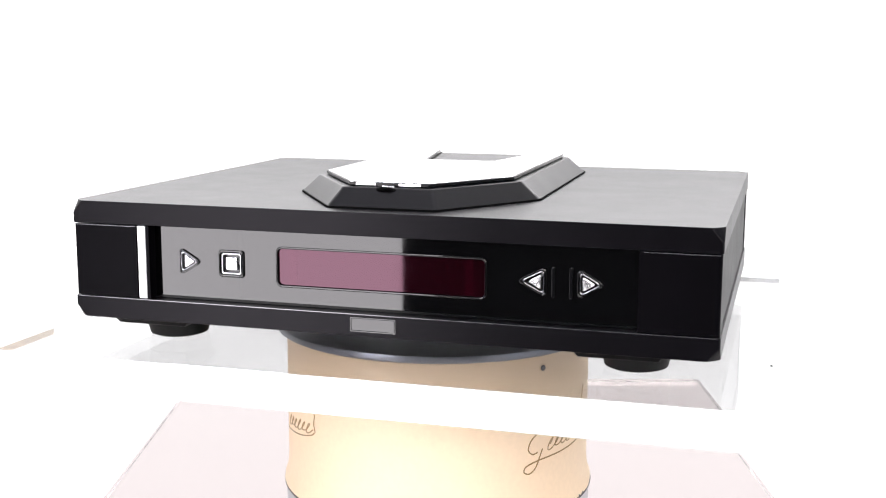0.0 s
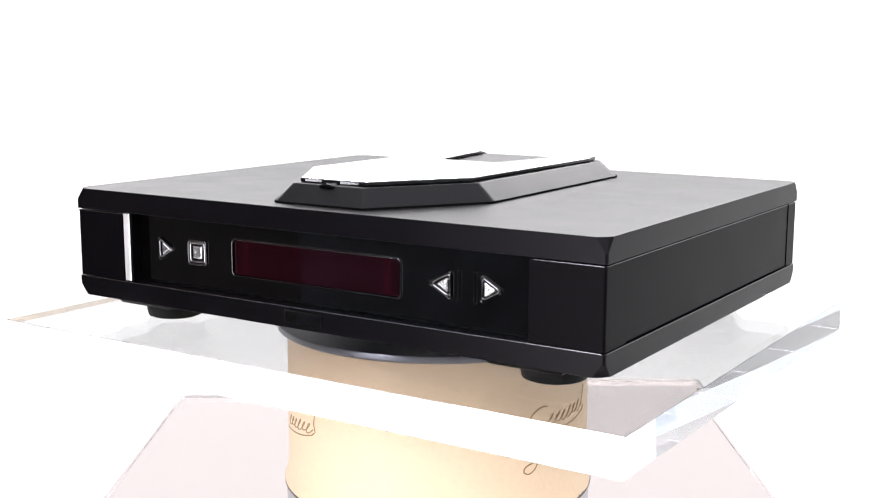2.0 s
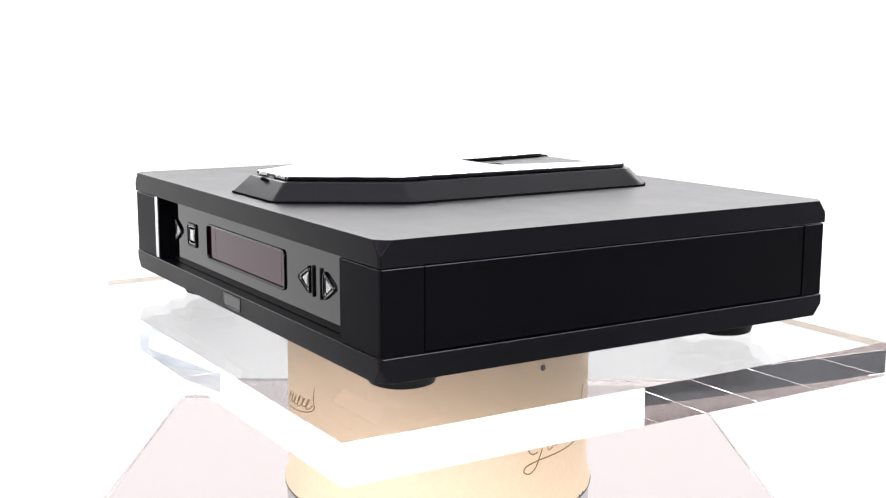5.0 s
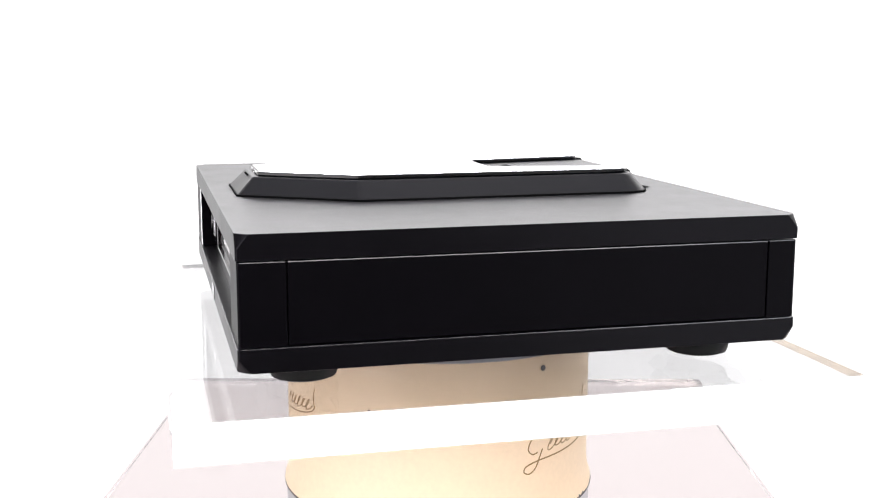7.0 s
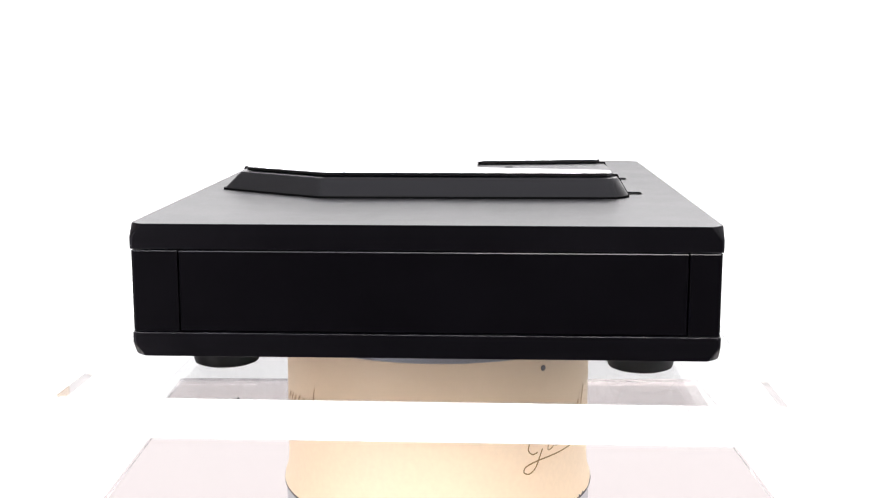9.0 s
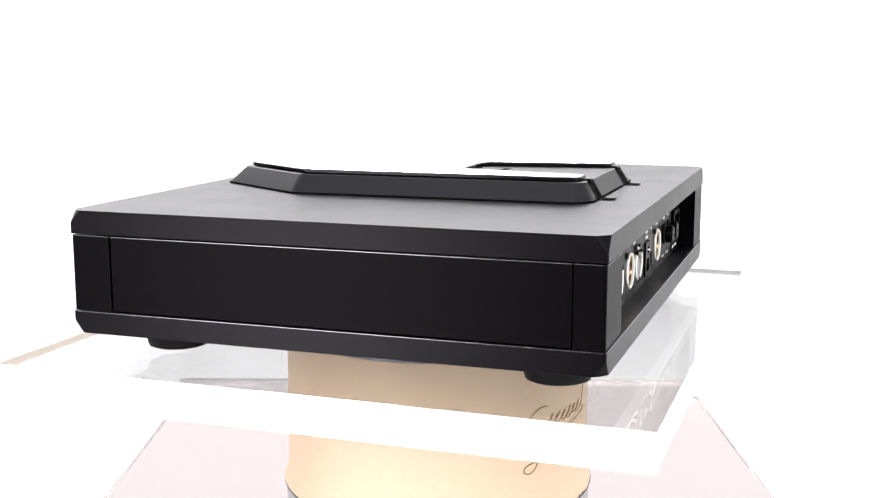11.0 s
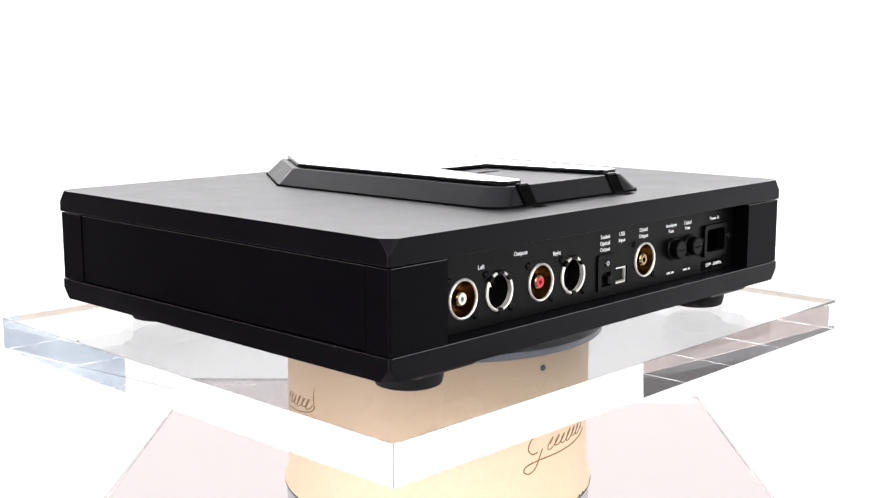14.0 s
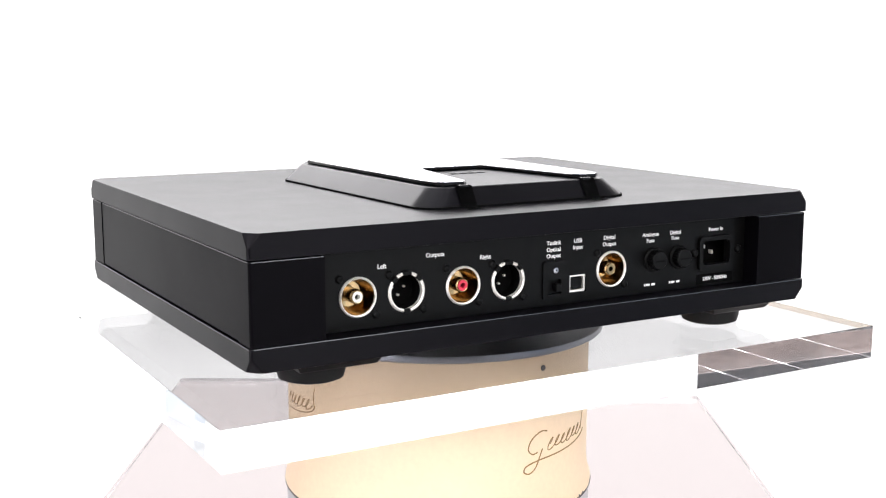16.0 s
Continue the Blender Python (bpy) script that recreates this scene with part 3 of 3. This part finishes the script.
def lid():
    zl, zh = 0.1213, 0.1243
    half = [(0.0, -0.1430), (0.0272, -0.1430), (0.0695, -0.0785), (0.0680, 0.1060), (0.0655, 0.1210), (0.0610, 0.1252), (0.0470, 0.1252), (0.0432, 0.1215), (0.0275, 0.0320), (0.0235, 0.0290), (0.0, 0.0290)]
    out = half[1:-1]
    full = out + [(-x, y) for x, y in reversed(out)]

    def sheet(inset):
        n = len(full)
        pts = []
        for i in range(n):
            p, a, b = Vector(full[i]), Vector(full[i - 1]), Vector(full[(i + 1) % n])
            u, v = (p - a).normalized(), (b - p).normalized()
            nrm = (Vector((-u.y, u.x)) + Vector((-v.y, v.x)))
            nrm = nrm / max(0.3, nrm.dot(Vector((-u.y, u.x))))
            pts.append(p + nrm * inset)
        return [(p.x, p.y) for p in pts]
    a, b = sheet(0.0008), sheet(0.0)
    c = sheet(0.0011)
    # black side colour gives the dark room mirrored in the lid's edge
    plate = part("lid", loft([ring_points(a, zl), ring_points(b, zl + 0.0006), ring_points(b, zh - 0.0006), ring_points(a, zh - 0.0002)]), LIDEDGE, PLAYER, "black-edged lid with polished top")
    part("lid_face", loft([ring_points(a, zh - 0.0003), ring_points(a, zh - 0.0001), ring_points(c, zh)]), LIDMETAL, plate, "polished mirror-bright top face")
    # softbox reflections on the front edge, added as metal strips
    for x0, x1 in ((-0.0228, -0.0090), (0.0070, 0.0222)):
        part("lid_edge_reflection", box(x0, x1, -0.1434, -0.1429, zl + 0.0006, zh - 0.0008), STEEL, plate, "metal strip added for the bright reflection on the front edge")
    # black block standing in for the dark gap round the tab
    part("lid_gap_block", box(-0.0080, 0.0062, -0.1434, -0.1424, zl - 0.0010, zl + 0.0010, 0.0003), LIDEDGE, plate)
    part("catch_tab", box(-0.0042, 0.0040, -0.1437, -0.1428, zl - 0.0004, zl + 0.0006), STEEL, plate, "small bright catch tab")
    for sx in (-1, 1):
        part("hinge_arm", box(*sorted((sx * 0.0455, sx * 0.0535)), 0.1150, 0.1300, zl - 0.004, zl + 0.001, 0.0006), LIDEDGE, plate)


lid()

BY = 0.1610


def back_pose(x, z, lift=0.0002):
    """Upright on the back panel, read from behind the player."""
    return Matrix.Translation((x, BY + lift, z)) @ pose(0, 0, 0, 90, 0, 180)


def rear_panel():
    hs = [circle(x, 0.0626, 0.0117) for x in (0.1432, 0.1101, 0.0695, 0.0358, -0.0478)]
    hs += [rect(-0.1540, -0.1285, 0.0580, 0.0755), rect(-0.0272, -0.0135, 0.0492, 0.0612), rect(-0.0058, 0.0050, 0.0500, 0.0600)]
    pan = part("rear_panel", panel_with_holes(-0.1700, 0.1700, Z1 + 0.0001, Z2 - 0.0001, BY - 0.004, BY, hs), PLASTIC, PLAYER, "matt black connection panel")
    part("rear_liner", box(-0.1700, 0.1700, BY - 0.0165, BY - 0.0145, Z1, Z2), INSIDE, pan)

    def screw(x, z, parent, mat=PLASTIC):
        part("screw", lathe([(0.0004, 0.0016), (0.0016, 0.0015), (0.0026, 0.0006), (0.0026, -0.001)], 16, "y", (x, BY, z), close=False), mat, parent)

    def ring(x, z, parent, r=0.0125, w=0.0014):
        part("rim", lathe([(r - w, -0.002), (r - w, 0.0012), (r - w * 0.5, 0.0018), (r, 0.0010), (r, -0.002)], 48, "y", (x, BY, z), close=False), NICKEL, parent, "bright nickel rim")

    def phono(x, z, mat, label):
        s = part("phono_socket", lathe([(0.0112, 0.0006), (0.0104, -0.004), (0.0080, -0.0125), (0.0040, -0.0130)], 48, "y", (x, BY, z), close=False), GOLD, PLAYER, label)
        ring(x, z, s)
        part("barrel", lathe([(0.0046, -0.0130), (0.0046, -0.0010), (0.0040, -0.0002), (0.0034, -0.0004), (0.0034, -0.008)], 32, "y", (x, BY, z), close=False), GOLD, s)
        part("insulator", lathe([(0.0034, -0.0010), (0.0034, 0.0001), (0.0017, 0.0001), (0.0017, -0.006)], 28, "y", (x, BY, z), close=False), mat, s)
        part("bore", lathe([(0.0001, -0.004), (0.0017, -0.004)], 20, "y", (x, BY, z), close=False), INSIDE, s)
        screw(x + 0.0120, z + 0.0118, s)
        screw(x - 0.0120, z - 0.0118, s)

    def balanced(x, z):
        s = part("balanced_socket", lathe([(0.0112, 0.0008), (0.0108, -0.0118), (0.0002, -0.0120)], 48, "y", (x, BY, z), close=False), INSIDE, PLAYER, "round three-pin balanced socket")
        ring(x, z, s, 0.0127, 0.0019)
        for dx, dz in ((0.0042, 0.0012), (-0.0042, 0.0012), (0.0, -0.0038)):
            part("pin", lathe([(0.0008, -0.0120), (0.0008, -0.0106), (0.0006, -0.0100), (0.0001, -0.0098)], 14, "y", (x + dx, BY, z + dz), close=False), NICKEL, s)
        for ang in (45, 90, 135, 270):
            px, pz = x + 0.0118 * math.cos(radians(ang)), z + 0.0118 * math.sin(radians(ang))
            w = 0.0022 if ang != 90 else 0.0030
            part("key_notch", box(-w, w, -0.001, 0.0022, -0.0013, 0.0013, 0.0003, 1), PLASTIC, s, at=Matrix.Translation((px, BY, pz)) @ pose(0, 0, 0, 0, 90 - ang, 0))
        screw(x + 0.0120, z + 0.0118, s)
        screw(x - 0.0120, z - 0.0118, s)

    z = 0.0626
    phono(0.1432, z, WHITE_PLASTIC, "gold phono socket with white centre")
    balanced(0.1101, z)
    phono(0.0695, z, RED_PLASTIC, "gold phono socket with red centre")
    balanced(0.0358, z)
    phono(-0.0478, z, GOLD, "gold digital phono socket")

    # optical socket
    o = part("optical_socket", ring_y(rounded(rect(-0.0098, 0.0088, 0.0468, 0.0722), 0.0022), rounded(rect(-0.0058, 0.0050, 0.0500, 0.0600), 0.0008), BY - 0.001, BY + 0.0014, 0.0004), PLASTIC, PLAYER, "black optical socket with shutter")
    part("shutter", box(-0.0057, 0.0049, BY - 0.004, BY - 0.0015, 0.0501, 0.0599, 0.0003), PLASTIC, o)
    part("latch", box(-0.0052, -0.0010, BY - 0.0015, BY + 0.0026, 0.0515, 0.0570, 0.0006), PLASTIC, o)
    part("screw", lathe([(0.0004, 0.0030), (0.0019, 0.0028), (0.0024, 0.0014), (0.0024, 0.0)], 18, "y", (-0.0004, BY, 0.0662), close=False), COLLAR, o, "small steel screw")
    # square data socket
    u = part("data_socket", ring_y(rounded(rect(-0.0270, -0.0137, 0.0494, 0.0610), 0.0010, 3), rounded(rect(-0.0258, -0.0149, 0.0506, 0.0598), 0.0008, 3), BY - 0.012, BY - 0.0012, 0.0003), NICKEL, PLAYER, "square nickel data socket")
    part("tongue", box(-0.0250, -0.0156, BY - 0.012, BY - 0.0022, 0.0513, 0.0590, 0.0005), PLASTIC, u)
    # fuse holders
    for x in (-0.0845, -0.1070):
        h = part("fuse_holder", lathe([(0.0084, -0.001), (0.0084, 0.0012), (0.0076, 0.0020), (0.0066, 0.0022), (0.0064, 0.0074), (0.0058, 0.0080), (0.0002, 0.0080)], 36, "y", (x, BY, 0.0660), close=False), PLASTIC, PLAYER, "black screw-cap fuse holder")
        part("slot", box(x - 0.0040, x + 0.0040, BY + 0.0076, BY + 0.0082, 0.0652, 0.0662), INSIDE, h)
        for i in range(18):
            a = 2 * math.pi * i / 18
            part("knurl", box(-0.0005, 0.0005, 0.0024, 0.0072, -0.0004, 0.0004), PLASTIC, h, at=Matrix.Translation((x + 0.0065 * math.cos(a), BY, 0.0660 + 0.0065 * math.sin(a))) @ pose(0, 0, 0, 0, -math.degrees(a), 0))
    # mains inlet
    q = part("mains_inlet", ring_y(rounded(rect(-0.1572, -0.1252, 0.0540, 0.0786), 0.0034), rounded(rect(-0.1540, -0.1285, 0.0580, 0.0755), 0.0030), BY - 0.001, BY + 0.0026, 0.0006), PLASTIC, PLAYER, "black three-pin mains inlet")
    part("cavity", panel_with_holes(-0.1540, -0.1285, 0.0580, 0.0755, BY - 0.0145, BY - 0.0135, []), INSIDE, q)
    for x, zz in ((-0.1338, 0.0645), (-0.1412, 0.0690), (-0.1486, 0.0645)):
        part("blade", box(x - 0.0006, x + 0.0006, BY - 0.014, BY - 0.0100, zz - 0.0014, zz + 0.0014, 0.0002), NICKEL, q, "bright contact blade")
    for x in (-0.1225, -0.1636):
        part("screw", lathe([(0.0006, 0.0022), (0.0022, 0.0018), (0.0031, 0.0006), (0.0031, 0.0)], 18, "y", (x, BY, 0.0672), close=False), PLASTIC, q)
    plate = part("rating_plate", box(-0.1590, -0.1250, BY - 0.0005, BY + 0.0004, 0.0440, 0.0512, 0.0002, 1), INSIDE, pan, "black rating plate")
    words("230V - 50/60Hz", 0.0036, back_pose(-0.1420, 0.0478, 0.0006), WHITE_INK, plate)
    # printing
    for t, x, zz, sz in (("Left", 0.1268, 0.0797, 0.0049), ("Outputs", 0.0897, 0.0838, 0.0049), ("Right", 0.0530, 0.0793, 0.0049),
                         ("Toslink", 0.0, 0.0841, 0.0048), ("Optical", 0.0, 0.0797, 0.0048), ("Output", 0.0, 0.0755, 0.0048),
                         ("USB", -0.0197, 0.0841, 0.0048), ("Input", -0.0197, 0.0798, 0.0048), ("Digital", -0.0460, 0.0843, 0.0048), ("Output", -0.0460, 0.0798, 0.0048),
                         ("Analogue", -0.0818, 0.0836, 0.0048), ("Fuse", -0.0818, 0.0793, 0.0048), ("Digital", -0.1041, 0.0835, 0.0048), ("Fuse", -0.1041, 0.0795, 0.0048),
                         ("Power In", -0.1418, 0.0832, 0.0046)):
        words(t, sz * 0.80, back_pose(x, zz), WHITE_INK, pan)
    # tiny print too small to read
    for x in (-0.0820, -0.1044):
        for dx, w in ((0.0042, 0.0010), (0.0015, 0.0034), (-0.0033, 0.0030)):
            part("print_bar", box(x + dx - w / 2, x + dx + w / 2, BY - 0.0002, BY + 0.0002, 0.0476, 0.0491), WHITE_INK, pan)


rear_panel()


# ---- turning ----
def motions():
    angles = [-16.55, -20.70, -24.85, -29.02, -33.21, -37.41, -41.63, -45.87, -50.12, -54.39, -58.66, -62.92, -67.19, -71.46, -75.71, -79.94, -84.15,
              -88.34, -92.51, -96.65, -100.79, -104.93, -109.07, -113.22, -117.32, -121.38, -125.43, -129.48, -133.55, -137.63, -141.74, -145.86, -149.99]
    seat = pose(0.0070, 0.0004, 0, 0.134, 0.103, 0)
    flat = pose(0.0070, 0.0004, 0)
    turn = [(i * 0.5, pose(0, 0, 0, 0, 0, a)) for i, a in enumerate(angles)]
    walk(PLAYER, [(t, m @ seat) for t, m in turn])
    walk(PLATFORM, [(t, m @ flat) for t, m in turn])
    walk(DISC, turn)


motions()
